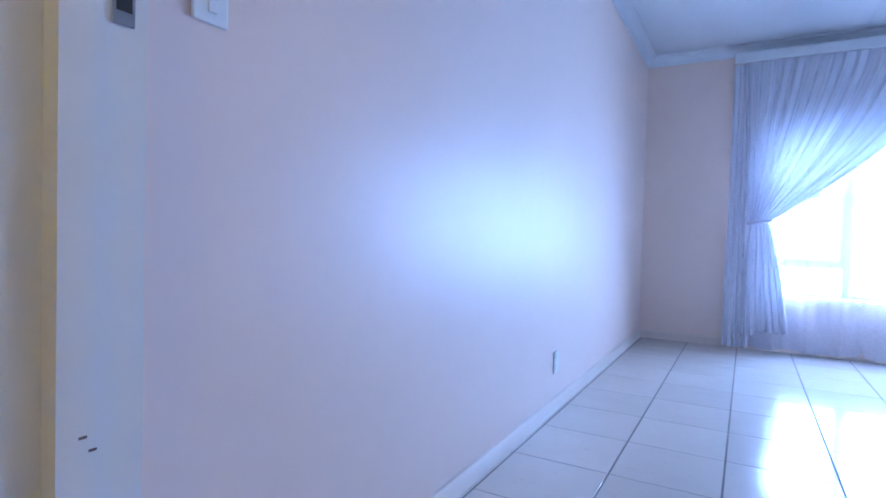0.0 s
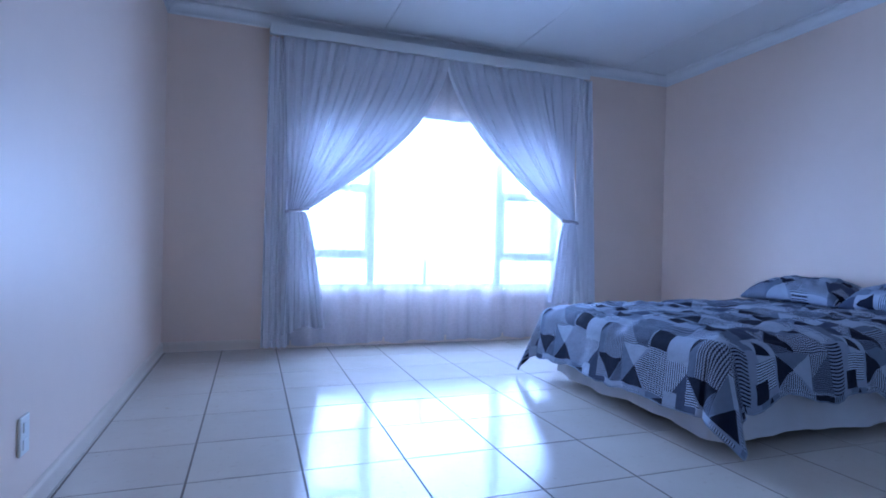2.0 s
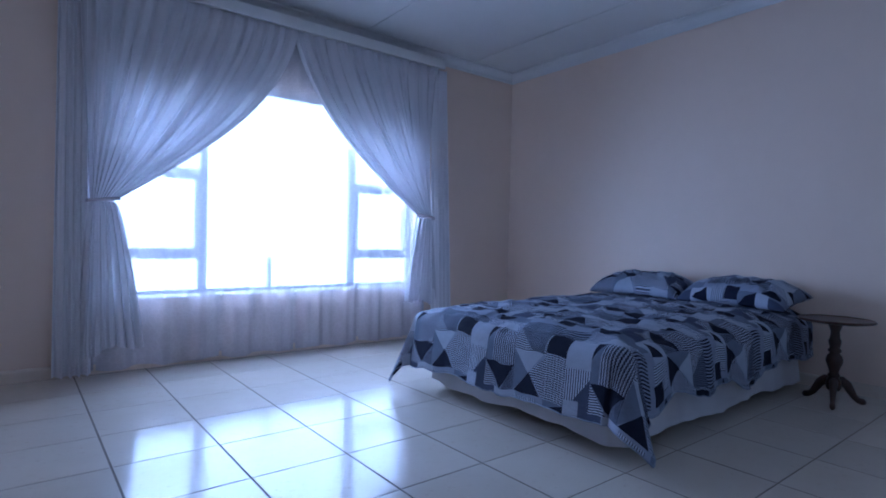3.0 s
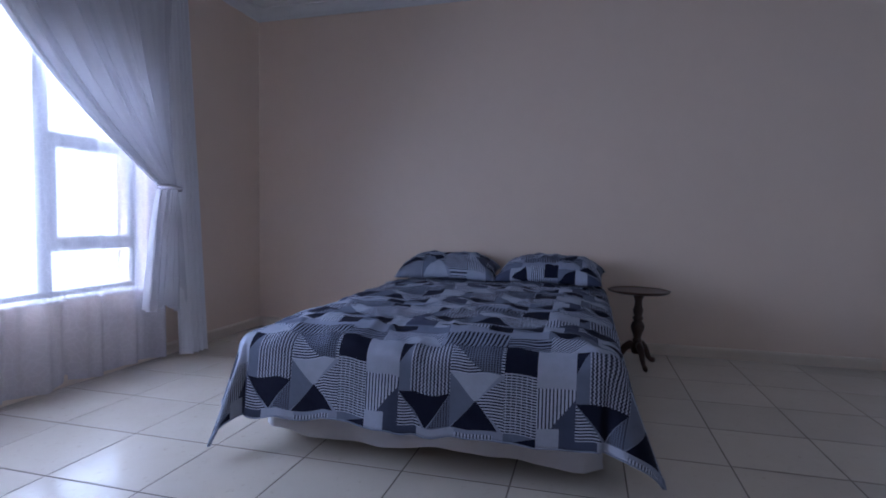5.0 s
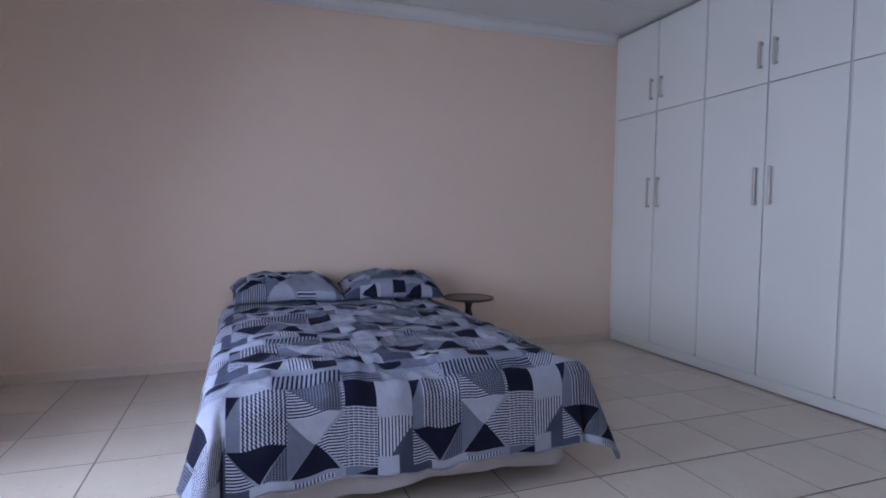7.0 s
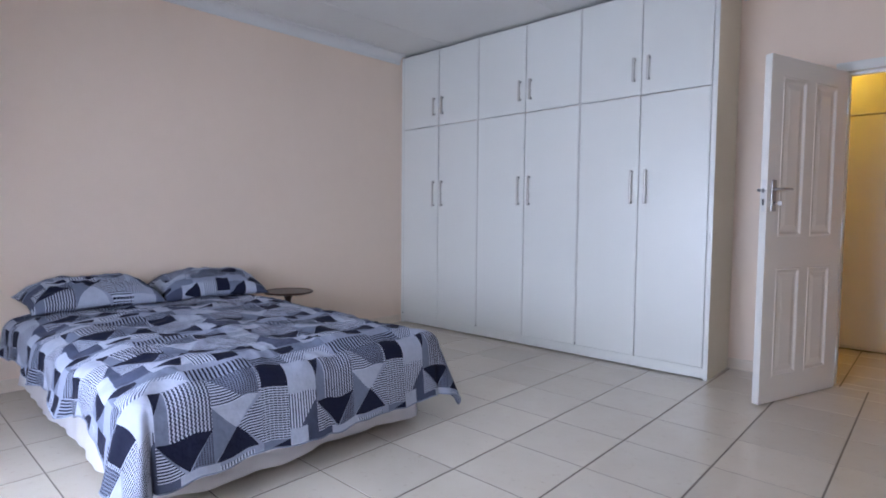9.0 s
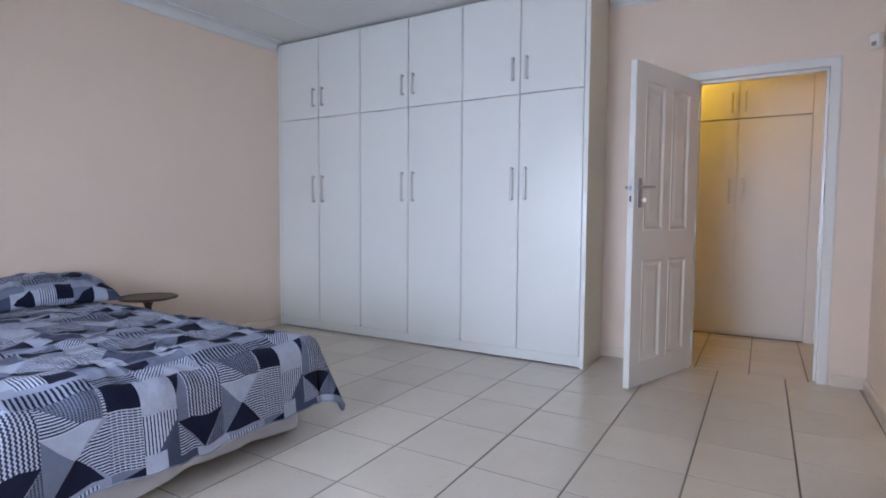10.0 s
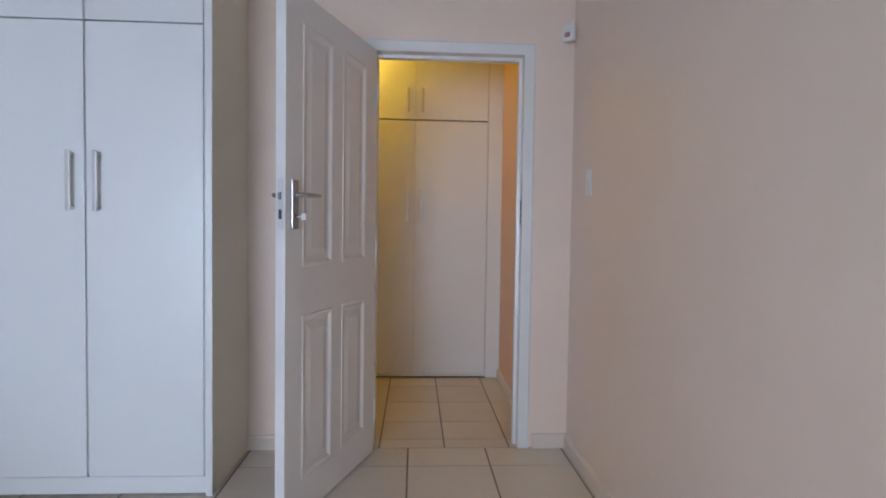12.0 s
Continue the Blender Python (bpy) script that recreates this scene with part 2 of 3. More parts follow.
# ---- mesh helpers ----
def thing(name, label, category, loc=(0, 0, 0), group="", rz=0.0):
    ob = new(name)
    ob.location, ob.rotation_euler = loc, (0, 0, rz)
    ob.empty_display_size = 0.1
    return tagged(ob, label, category, group)


def part(name, bm, material, parent=None, label="", smooth=False):
    me = bpy.data.meshes.new(name)
    bmesh.ops.recalc_face_normals(bm, faces=bm.faces)
    bm.to_mesh(me)
    bm.free()
    for mt in material if isinstance(material, (list, tuple)) else [material]:
        me.materials.append(mt)
    if smooth:
        me.polygons.foreach_set("use_smooth", [True] * len(me.polygons))
    ob = new(name, me)
    if parent:
        ob.parent = parent
    return tagged(ob, label)


def structure(name, bm, material, label="", smooth=False):
    return tagged(part(name, bm, material, None, label, smooth), kind="structure")


def add_box(bm, x0, x1, y0, y1, z0, z1, bev=0.0, seg=1):
    r = bmesh.ops.create_cube(bm, size=1.0)
    vs = r["verts"]
    for v in vs:
        v.co = Vector((x0 if v.co.x < 0 else x1, y0 if v.co.y < 0 else y1, z0 if v.co.z < 0 else z1))
    if bev:
        es = list({e for v in vs for e in v.link_edges})
        bmesh.ops.bevel(bm, geom=es, offset=bev, segments=seg, affect="EDGES", profile=0.5)
    return bm


def box(x0, x1, y0, y1, z0, z1, bev=0.0, seg=1):
    return add_box(bmesh.new(), x0, x1, y0, y1, z0, z1, bev, seg)


def lathe(profile, n=28, cx=0.0, cy=0.0, bm=None):
    bm = bm or bmesh.new()
    rings = []
    for r, z in profile:
        rings.append([bm.verts.new((cx + r * math.cos(2 * math.pi * k / n), cy + r * math.sin(2 * math.pi * k / n), z)) for k in range(n)])
    for a, b in zip(rings, rings[1:]):
        for k in range(n):
            bm.faces.new((a[k], a[(k + 1) % n], b[(k + 1) % n], b[k]))
    bm.faces.new(rings[0])
    bm.faces.new(rings[-1][::-1])
    return bm


def sweep(points, radii, n=10, bm=None, flat=1.0):
    """A tube along points with a radius at each."""
    bm = bm or bmesh.new()
    rings = []
    P = [Vector(p) for p in points]
    for i, p in enumerate(P):
        d = (P[min(i + 1, len(P) - 1)] - P[max(i - 1, 0)]).normalized()
        side = d.cross(Vector((0, 0, 1)))
        side = side.normalized() if side.length > 1e-4 else Vector((1, 0, 0))
        up = side.cross(d)
        rings.append([bm.verts.new(p + radii[i] * (math.cos(2 * math.pi * k / n) * side * flat + math.sin(2 * math.pi * k / n) * up)) for k in range(n)])
    for a, b in zip(rings, rings[1:]):
        for k in range(n):
            bm.faces.new((a[k], a[(k + 1) % n], b[(k + 1) % n], b[k]))
    bm.faces.new(rings[0][::-1])
    bm.faces.new(rings[-1])
    return bm


def surface(nu, nv, fn, uvfn=None, thick=0.0):
    """A sheet of nu x nv cells; fn(s, t) gives the place for s, t in 0..1."""
    bm = bmesh.new()
    uv = bm.loops.layers.uv.new("UVMap")
    g = [[bm.verts.new(fn(i / nu, j / nv)) for j in range(nv + 1)] for i in range(nu + 1)]
    for i in range(nu):
        for j in range(nv):
            f = bm.faces.new((g[i][j], g[i + 1][j], g[i + 1][j + 1], g[i][j + 1]))
            for l, (a, b) in zip(f.loops, ((i, j), (i + 1, j), (i + 1, j + 1), (i, j + 1))):
                l[uv].uv = uvfn(a / nu, b / nv) if uvfn else (a / nu, b / nv)
    return bm


# ---- the shell ----
bm = box(X0 - WALL, X1 + WALL, Y0 - 0.0, Y1 + 0.24, -0.16, -0.0013)
add_box(bm, HALL_X0 - 0.1, HALL_X1 + 0.1, HALL_Y - 0.7, Y0, -0.16, -0.0013)
floor = structure("floor", bm, grout, "grouted screed under glazed cream tiles")



def ceil_z(y):
    """The ceiling drops a little towards the window."""
    return CEIL + 0.012 - 0.0140 * (y + 1.73)


def slope(bm):
    for v in bm.verts:
        v.co.z += ceil_z(v.co.y) - CEIL
    return bm


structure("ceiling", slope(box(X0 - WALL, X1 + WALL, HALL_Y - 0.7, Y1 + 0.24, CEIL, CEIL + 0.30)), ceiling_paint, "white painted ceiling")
bm = bmesh.new()
for cx in (0.02, 1.22, 2.42):
    add_box(bm, cx - 0.016, cx + 0.016, Y0 + 0.5, Y1 - 0.1, CEIL - 0.005, CEIL + 0.002, 0.001)
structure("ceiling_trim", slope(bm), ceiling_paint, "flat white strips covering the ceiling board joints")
structure("wall_west", box(X0 - WALL, X0, Y0 - WALL, Y1 + 0.24, 0, TOP), wall_paint, "satin peach painted plaster wall")
structure("wall_east", box(X1, X1 + WALL, Y0 - WALL, Y1 + 0.24, 0, TOP), wall_paint, "satin peach painted plaster wall behind the bed")
bm = bmesh.new()
add_box(bm, X0, WIN[0], Y1, Y1 + 0.24, 0, TOP)
add_box(bm, WIN[1], X1, Y1, Y1 + 0.24, 0, TOP)
add_box(bm, WIN[0], WIN[1], Y1, Y1 + 0.24, 0, WIN[2])
add_box(bm, WIN[0], WIN[1], Y1, Y1 + 0.24, WIN[3], TOP)
structure("wall_north", bm, wall_paint, "satin peach painted plaster wall around the window")
bm = bmesh.new()
FR = 0.045
add_box(bm, X0, DOOR_L - FR, Y0 - WALL, Y0, 0, TOP)
add_box(bm, DOOR_R + FR, X1, Y0 - WALL, Y0, 0, TOP)
add_box(bm, DOOR_L - FR, DOOR_R + FR, Y0 - WALL, Y0, DOOR_H + FR, TOP)
structure("wall_south", bm, wall_paint, "satin peach painted plaster wall with a doorway")
structure("wall_passage_end", box(HALL_X0 - 0.1, HALL_X0, HALL_Y - 0.7, Y0 - WALL, 0, TOP), passage_lamp_tint, "passage wall near a warm lamp, the lamp light deepening its orange-peach colour")
structure("wall_passage_far", box(HALL_X1, HALL_X1 + 0.1, HALL_Y - 0.7, Y0 - WALL, 0, TOP), wall_paint, "peach painted passage wall")
structure("wall_passage_back", box(HALL_X0, HALL_X1, HALL_Y - 0.7, HALL_Y - 0.6, 0, TOP), wall_paint, "peach painted wall behind the passage cupboards")


def run(name, pts, profile, material, label, close=False):
    """A moulding of the given (out, z) profile along a line of (x, y) points, out to the left of the line."""
    bm = bmesh.new()
    n = len(pts)
    rings = []
    for i, (x, y) in enumerate(pts):
        p = Vector((x, y))
        dirs = []
        if close or i > 0:
            dirs.append((p - Vector(pts[i - 1])).normalized())
        if close or i < n - 1:
            dirs.append((Vector(pts[(i + 1) % n]) - p).normalized())
        norms = [Vector((-d.y, d.x)) for d in dirs]
        o = norms[0] if len(norms) == 1 else (norms[0] + norms[1]) / max(1 + norms[0].dot(norms[1]), 0.2)
        rings.append([bm.verts.new((x + o.x * a, y + o.y * a, z + (ceil_z(y + o.y * a) - CEIL if z > 1 else 0))) for a, z in profile])
    k = len(profile)
    for i in range(n if close else n - 1):
        a, b = rings[i], rings[(i + 1) % n]
        for j in range(k):
            bm.faces.new((a[j], b[j], b[(j + 1) % k], a[(j + 1) % k]))
    if not close:
        bm.faces.new(rings[0])
        bm.faces.new(rings[-1][::-1])
    return structure(name, bm, material, label)


cove = [(0.0, CEIL - 0.088), (0.008, CEIL - 0.088), (0.012, CEIL - 0.078)]
cove += [(0.075 - 0.062 * math.cos(a), CEIL - 0.014 - 0.062 * (1 - math.sin(a))) for a in [k * math.pi / 16 for k in range(0, 9)]]
cove += [(0.084, CEIL - 0.012), (0.084, CEIL), (0.0, CEIL)]
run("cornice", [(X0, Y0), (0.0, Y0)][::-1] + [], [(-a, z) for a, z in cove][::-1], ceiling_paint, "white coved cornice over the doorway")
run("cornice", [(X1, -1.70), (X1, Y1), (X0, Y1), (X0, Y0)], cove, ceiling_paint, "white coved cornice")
skirt = [(0.0, 0.0), (0.016, 0.0), (0.016, 0.060), (0.011, 0.072), (0.004, 0.075), (0.0, 0.075)]
run("baseboard", [(X1, -1.70), (X1, Y1), (X0, Y1), (X0, Y0), (DOOR_L - FR - 0.03, Y0)], skirt, skirt_paint, "low glossy cream skirting")
run("baseboard", [(DOOR_R + FR + 0.03, Y0), (0.03, Y0)], skirt, skirt_paint, "low glossy cream skirting")
run("baseboard", [(HALL_X0, Y0 - WALL), (HALL_X0, HALL_Y)], skirt, skirt_paint, "low skirting in the passage")

structure("ground", box(-60, 60, -60, 90, -0.5, -0.25), soil, "garden ground outside the window")


haze = bpy.data.materials.new("bright_overcast_sky")
haze.use_nodes = True
glow = haze.node_tree.nodes.new("ShaderNodeEmission")
glow.inputs[0].default_value, glow.inputs[1].default_value = (0.84, 0.93, 1.0, 1), 5.5
haze.node_tree.links.new(glow.outputs[0], haze.node_tree.nodes["Material Output"].inputs[0])
tagged(part("backdrop", box(-16, 17, 6.2, 6.3, -0.25, 14), haze, None, "plain bright overcast sky beyond the garden"), kind="structure")


# ---- doorway and door ----
def door_frame():
    """Pressed frame, with a rebate on the room side and a raised stop in the middle."""
    yc = Y0 - WALL
    prof = [(0.0, Y0 + 0.012), (0.0, Y0 - 0.046), (0.016, Y0 - 0.050), (0.016, Y0 - 0.088), (0.0, Y0 - 0.094), (0.0, yc - 0.012),
            (-0.058, yc - 0.012), (-0.058, yc - 0.001), (-FR, yc - 0.001), (-FR, Y0 + 0.001), (-0.058, Y0 + 0.001), (-0.058, Y0 + 0.009), (-0.050, Y0 + 0.012)]
    path = [(DOOR_L, 0.0, 1, 0), (DOOR_L, DOOR_H, 1, -1), (DOOR_R, DOOR_H, -1, -1), (DOOR_R, 0.0, -1, 0)]
    bm = bmesh.new()
    rings = [[bm.verts.new((x + sx * a, y, z + sz * a)) for a, y in prof] for x, z, sx, sz in path]
    k = len(prof)
    for a, b in zip(rings, rings[1:]):
        for j in range(k):
            bm.faces.new((a[j], b[j], b[(j + 1) % k], a[(j + 1) % k]))
    bm.faces.new(rings[0])
    bm.faces.new(rings[-1][::-1])
    return bm


frame_ob = structure("door_frame", door_frame(), white_gloss, "glossy white pressed door frame")
tagged(part("strike_plate", box(DOOR_L + 0.0005, DOOR_L + 0.003, Y0 - 0.028, Y0 - 0.003, 1.155, 1.31, 0.0008), chrome, frame_ob, "steel strike plate"))
# Flat near-black patches on the plate stand for the shade inside its holes
part("strike_slot_shade", box(DOOR_L + 0.0031, DOOR_L + 0.0037, Y0 - 0.025, Y0 - 0.007, 1.17, 1.225), hole_shade, frame_ob, "flat dark patch for the shade inside the latch hole")
part("strike_slot_shade", box(DOOR_L + 0.0031, DOOR_L + 0.0037, Y0 - 0.025, Y0 - 0.007, 1.235, 1.29), hole_shade, frame_ob, "flat dark patch for the shade inside the bolt hole")

for y, z in ((Y0 - 0.0625, 0.706), (Y0 - 0.0525, 0.690)):
    part("paint_chip", box(DOOR_L + 0.0155, DOOR_L + 0.0166, y - 0.004, y + 0.0045, z, z + 0.0032, 0.0004), chip_mat, frame_ob, "small dark chip in the paint")
LW, LT, LH = 0.795, 0.040, 2.015


def panel_door():
    door = thing("door_1", "open white moulded four-panel bedroom door", "door", (-0.605, -2.170, 0.0), rz=math.atan2(-1.418 + 2.170, -0.336 + 0.605))
    # the leaf lies along its own x from the hinge; its thickness is along y
    holes = [(0.115, 0.355, 0.155, 0.800), (0.440, 0.680, 0.155, 0.800), (0.115, 0.355, 0.985, 1.905), (0.440, 0.680, 0.985, 1.905)]
    bm = bmesh.new()
    for a, b in ((0, 0.115), (0.355, 0.440), (0.680, LW)):
        add_box(bm, a, b, -LT / 2, LT / 2, 0.008, LH)
    for a, b in ((0.115, 0.355), (0.440, 0.680)):
        for c, d in ((0.008, 0.155), (0.800, 0.985), (1.905, LH)):
            add_box(bm, a, b, -LT / 2, LT / 2, c, d)
    part("leaf", bm, white_gloss, door, "white moulded door leaf")
    for x0, x1, z0, z1 in holes:
        bm = bmesh.new()
        for s in (-1, 1):
            rings = []
            for ins, d in ((0.0, 0.020), (0.004, 0.0228), (0.014, 0.0220), (0.027, 0.0140), (0.038, 0.0132), (0.070, 0.0180), (0.078, 0.0180)):
                y = s * d
                arch = 0.0
                rings.append([bm.verts.new(p) for p in ((x0 + ins, y, z0 + ins), (x1 - ins, y, z0 + ins), (x1 - ins, y, z1 - ins - arch), (x0 + ins, y, z1 - ins - arch))])
            for a, b in zip(rings, rings[1:]):
                for k in range(4):
                    bm.faces.new((a[k], a[(k + 1) % 4], b[(k + 1) % 4], b[k]))
            bm.faces.new(rings[-1])
        part("door_panel", bm, white_gloss, door, "raised and fielded panel with a moulded edge")
    for s in (-1, 1):
        hx = LW - 0.055
        h = part("door_handle", box(hx - 0.021, hx + 0.021, s * 0.0205, s * 0.029, 1.13, 1.31, 0.003, 2), chrome, door, "chrome lever handle on a long plate")
        bm = lathe([(0.011, 0.0), (0.011, 0.012), (0.0085, 0.014), (0.0085, 0.040)], 14)
        bmesh.ops.rotate(bm, verts=bm.verts, cent=(0, 0, 0), matrix=Matrix.Rotation(radians(-90 * s), 3, "X"))
        bmesh.ops.translate(bm, verts=bm.verts, vec=(hx, s * 0.028, 1.255))
        sweep([(hx, s * 0.064, 1.255), (hx - 0.02, s * 0.068, 1.255), (hx - 0.06, s * 0.067, 1.256), (hx - 0.115, s * 0.062, 1.257)], [0.0085, 0.009, 0.008, 0.007], 10, bm)
        part("lever", bm, chrome, h, smooth=True)
        bm = lathe([(0.008, 0.0), (0.008, 0.004), (0.002, 0.0045)], 14)
        bmesh.ops.rotate(bm, verts=bm.verts, cent=(0, 0, 0), matrix=Matrix.Rotation(radians(-90 * s), 3, "X"))
        bmesh.ops.translate(bm, verts=bm.verts, vec=(hx, s * 0.0285, 1.175))
        # a raised dark disc paints the shade of the keyhole
        part("keyhole", bm, plastic_hole_dark, h, "dark disc for the shade in the keyhole")
        if s > 0:
            bm = box(hx - 0.002, hx + 0.002, 0.031, 0.052, 1.1735, 1.1765)
            add_box(bm, hx - 0.0015, hx + 0.0015, 0.052, 0.072, 1.163, 1.187, 0.001)
            part("key", bm, satin_nickel, h, "small key in the lock")
    lock = part("lock_plate", box(LW, LW + 0.002, -0.011, 0.011, 1.13, 1.31, 0.0006), satin_nickel, door, "steel lock faceplate")
    part("latch", box(LW + 0.002, LW + 0.011, -0.006, 0.006, 1.235, 1.262, 0.002), chrome, lock)
    # a dark block on the faceplate paints the shade of the bolt opening
    part("bolt_hole_shade", box(LW + 0.002, LW + 0.004, -0.006, 0.006, 1.165, 1.20, 0.0005), plastic_hole_dark, lock, "flat dark patch for the shade in the bolt opening")
    for z in (0.22, 1.02, 1.80):
        bm = lathe([(0.006, z - 0.05), (0.007, z - 0.048), (0.007, z + 0.048), (0.006, z + 0.05)], 12, -0.006, 0.022)
        part("hinge", bm, white_gloss, door, "painted hinge knuckle", smooth=True)
    return door


panel_door()


# ---- built-in cupboards ----
def bar_handle(parent, x, y, z0, z1, dy):
    """An upright bar pull standing off in the direction dy."""
    h = part("handle", box(x - 0.009, x + 0.009, min(y + dy * 0.024, y + dy * 0.034), max(y + dy * 0.024, y + dy * 0.034), z0, z1, 0.003, 2), brushed, parent, "brushed steel bar handle")
    for z in (z0 + 0.012, z1 - 0.012):
        a, b = sorted((y + dy * 0.0005, y + dy * 0.026))
        part("handle_post", box(x - 0.007, x + 0.007, a, b, z - 0.007, z + 0.007), brushed, h)
    return h


def cupboard(x0, x1, yf, dy, depth, split, top, label, group, gap_mid=0.004, kick=0.085, gap_split=0.003, pulls=((1.19, 1.435), (2.06, 2.23))):
    """One cupboard unit with a lower and an upper pair of doors; yf is the face of its doors, dy points out of it."""
    unit = thing("cupboard_unit", label, "cupboard", ((x0 + x1) / 2, yf, 0), group)
    ox, mid = (x0 + x1) / 2, 0.0
    a, b = x0 - ox, x1 - ox

    def yy(p, q):
        return sorted((-dy * p, -dy * q))

    back, strip, lining, shelf = yy(0.0178, depth), yy(0.003, 0.0176), yy(0.007, 0.0176), yy(0.060, depth)
    for p, q in ((a, a + 0.016), (b - 0.016, b)):
        part("side_board", box(p, q, *back, kick, top), melamine_edge, unit, "grey-white side board")
    for p, q in ((a, a + 0.0055), (b - 0.0055, b)):
        part("edge_strip", box(p, q, *strip, kick, top), melamine_edge, unit, "narrow pale edge strip between the doors")
    part("base_board", box(a + 0.016, b - 0.016, *back, kick, kick + 0.016), melamine_edge, unit)
    part("shelf", box(a + 0.016, b - 0.016, *shelf, split - 0.010, split + 0.010), melamine_edge, unit)
    part("top_board", box(a + 0.016, b - 0.016, *back, top - 0.016, top), melamine_edge, unit)
    mid_y = (back[0], (back[0] + back[1]) / 2) if dy < 0 else ((back[0] + back[1]) / 2, back[1])
    for lo, hi in ((kick + 0.016, split - 0.010), (split + 0.010, top - 0.016)):
        part("divider", box(-0.014, 0.014, *mid_y, lo, hi), melamine_edge, unit, "upright divider behind the doors")
        part("edge_strip", box(-gap_mid * 0.5, gap_mid * 0.5, *lining, lo, hi), melamine_edge, unit)
    ya, yb = yy(0.006, 0.020)
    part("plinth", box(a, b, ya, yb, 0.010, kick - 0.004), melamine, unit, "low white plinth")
    fa, fb = yy(0.045, depth - 0.01)
    for p, q in ((a + 0.03, a + 0.07), (b - 0.07, b - 0.03)):
        part("foot", box(p, q, fa, fb, -0.003, kick - 0.001), plastic_hole_dark, unit, "dark adjustable foot rail")
    ya, yb = yy(0.0, 0.017)
    g = 0.0080
    for lo, hi, h0, h1 in ((kick, split - gap_split, *pulls[0]), (split + gap_split, top - 0.012, *pulls[1])):
        for s, (p, q) in ((-1, (a + g, mid - gap_mid)), (1, (mid + gap_mid, b - g))):
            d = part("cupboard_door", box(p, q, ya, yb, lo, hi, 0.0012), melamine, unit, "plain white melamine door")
            bar_handle(d, mid + s * 0.053, 0.0, h0, h1, dy)
    part("door_buffer", box(b - 0.006, b + 0.003, 0.001, 0.005, kick + 0.010, kick + 0.018), plastic_hole_dark, unit, "tiny dark rubber buffer")
    return unit


WY = -1.73
for i, (a, b, gm) in enumerate(((2.012, 2.984, 0.005), (1.003, 2.012, 0.0055), (0.045, 1.003, 0.005))):
    cupboard(a, b, WY, 1, 0.45, 1.962, CEIL - 0.004, "tall white built-in cupboard with four closed doors and steel handles", "built-in bedroom cupboards", gm)
side = thing("cupboard_side_panel", "tall white end board closing the row of bedroom cupboards, warm bounced light in its colour", "panel")
part("board", box(0.018, 0.043, Y0 + 0.001, WY - 0.001, 0.0, CEIL - 0.001, 0.001), board_bounce_tint, side)
part("front_edge", box(0.015, 0.0435, WY - 0.0005, WY + 0.005, 0.0, CEIL - 0.001, 0.0015), melamine, side, "white edge strip")
tagged(part("cupboard_filler", box(2.986, X1 - 0.001, WY - 0.03, WY - 0.005, 0.0, CEIL - 0.004, 0.001), melamine, None, "narrow white filler strip between cupboard and wall"), category="panel")

for a, b in ((-1.372, -0.262), (-0.258, 0.852)):
    cupboard(a, b, HALL_Y, 1, 0.55, 1.955, 2.60, "white passage cupboard lit yellow by a warm lamp", "passage cupboards", 0.0014, 0.03, 0.006, ((1.20, 1.435), (2.01, 2.19)))
tagged(part("cupboard_filler", box(HALL_X0 + 0.001, -1.373, HALL_Y - 0.03, HALL_Y - 0.002, 0.0, CEIL - 0.001, 0.001), melamine, None, "white filler board beside the passage cupboards"), category="panel")
tagged(part("bulkhead", box(-1.372, HALL_X1 - 0.001, HALL_Y - 0.05, HALL_Y - 0.02, 2.603, CEIL - 0.001), melamine, None, "white board above the passage cupboards"), category="panel")


# ---- window ----
def window():
    w = tagged(thing("window_1", "", ""), "grey steel window, fixed middle pane between side casements", "window", kind="structure")
    x0, x1, z0, z1 = WIN
    yf, t = 2.945, 0.034
    bm = bmesh.new()
    add_box(bm, x0, x0 + 0.045, yf, yf + t, z0, z1, 0.003)
    add_box(bm, x1 - 0.045, x1, yf, yf + t, z0, z1, 0.003)
    add_box(bm, x0 + 0.045, x1 - 0.045, yf, yf + t, z0, z0 + 0.045, 0.003)
    add_box(bm, x0 + 0.045, x1 - 0.045, yf, yf + t, z1 - 0.045, z1, 0.003)
    part("window_frame", bm, bronze_window, w)
    ma, mb = -0.030, 1.182
    for m in (ma, mb):
        part("mullion", box(m - 0.030, m + 0.030, yf - 0.004, yf + t - 0.004, z0 + 0.045, z1 - 0.045, 0.003), bronze_window, w)
    part("glazing_bar", box(0.455, 0.485, yf + 0.004, yf + t, z0 + 0.045, 0.735, 0.003), bronze_window, w)
    cols = ((x0 + 0.045, ma - 0.030), (mb + 0.030, x1 - 0.045))
    for a, b in cols:
        for z in (0.755, 1.345):
            part("transom", box(a, b, yf - 0.002, yf + t - 0.002, z - 0.026, z + 0.026, 0.003), bronze_window, w)
        bm = bmesh.new()
        for p, q, r, s in ((a, a + 0.028, 0.781, 1.319), (b - 0.028, b, 0.781, 1.319), (a + 0.028, b - 0.028, 0.781, 0.806), (a + 0.028, b - 0.028, 1.294, 1.319)):
            add_box(bm, p, q, yf - 0.014, yf + 0.016, r, s, 0.002)
        part("casement", bm, bronze_window, w, "opening casement frame")
    sill = box(x0 - 0.0, x1 + 0.0, Y1 - 0.02, yf, z0 - 0.001, z0 + 0.018, 0.004)
    part("window_sill", sill, white_gloss, w, "white painted sill")


window()


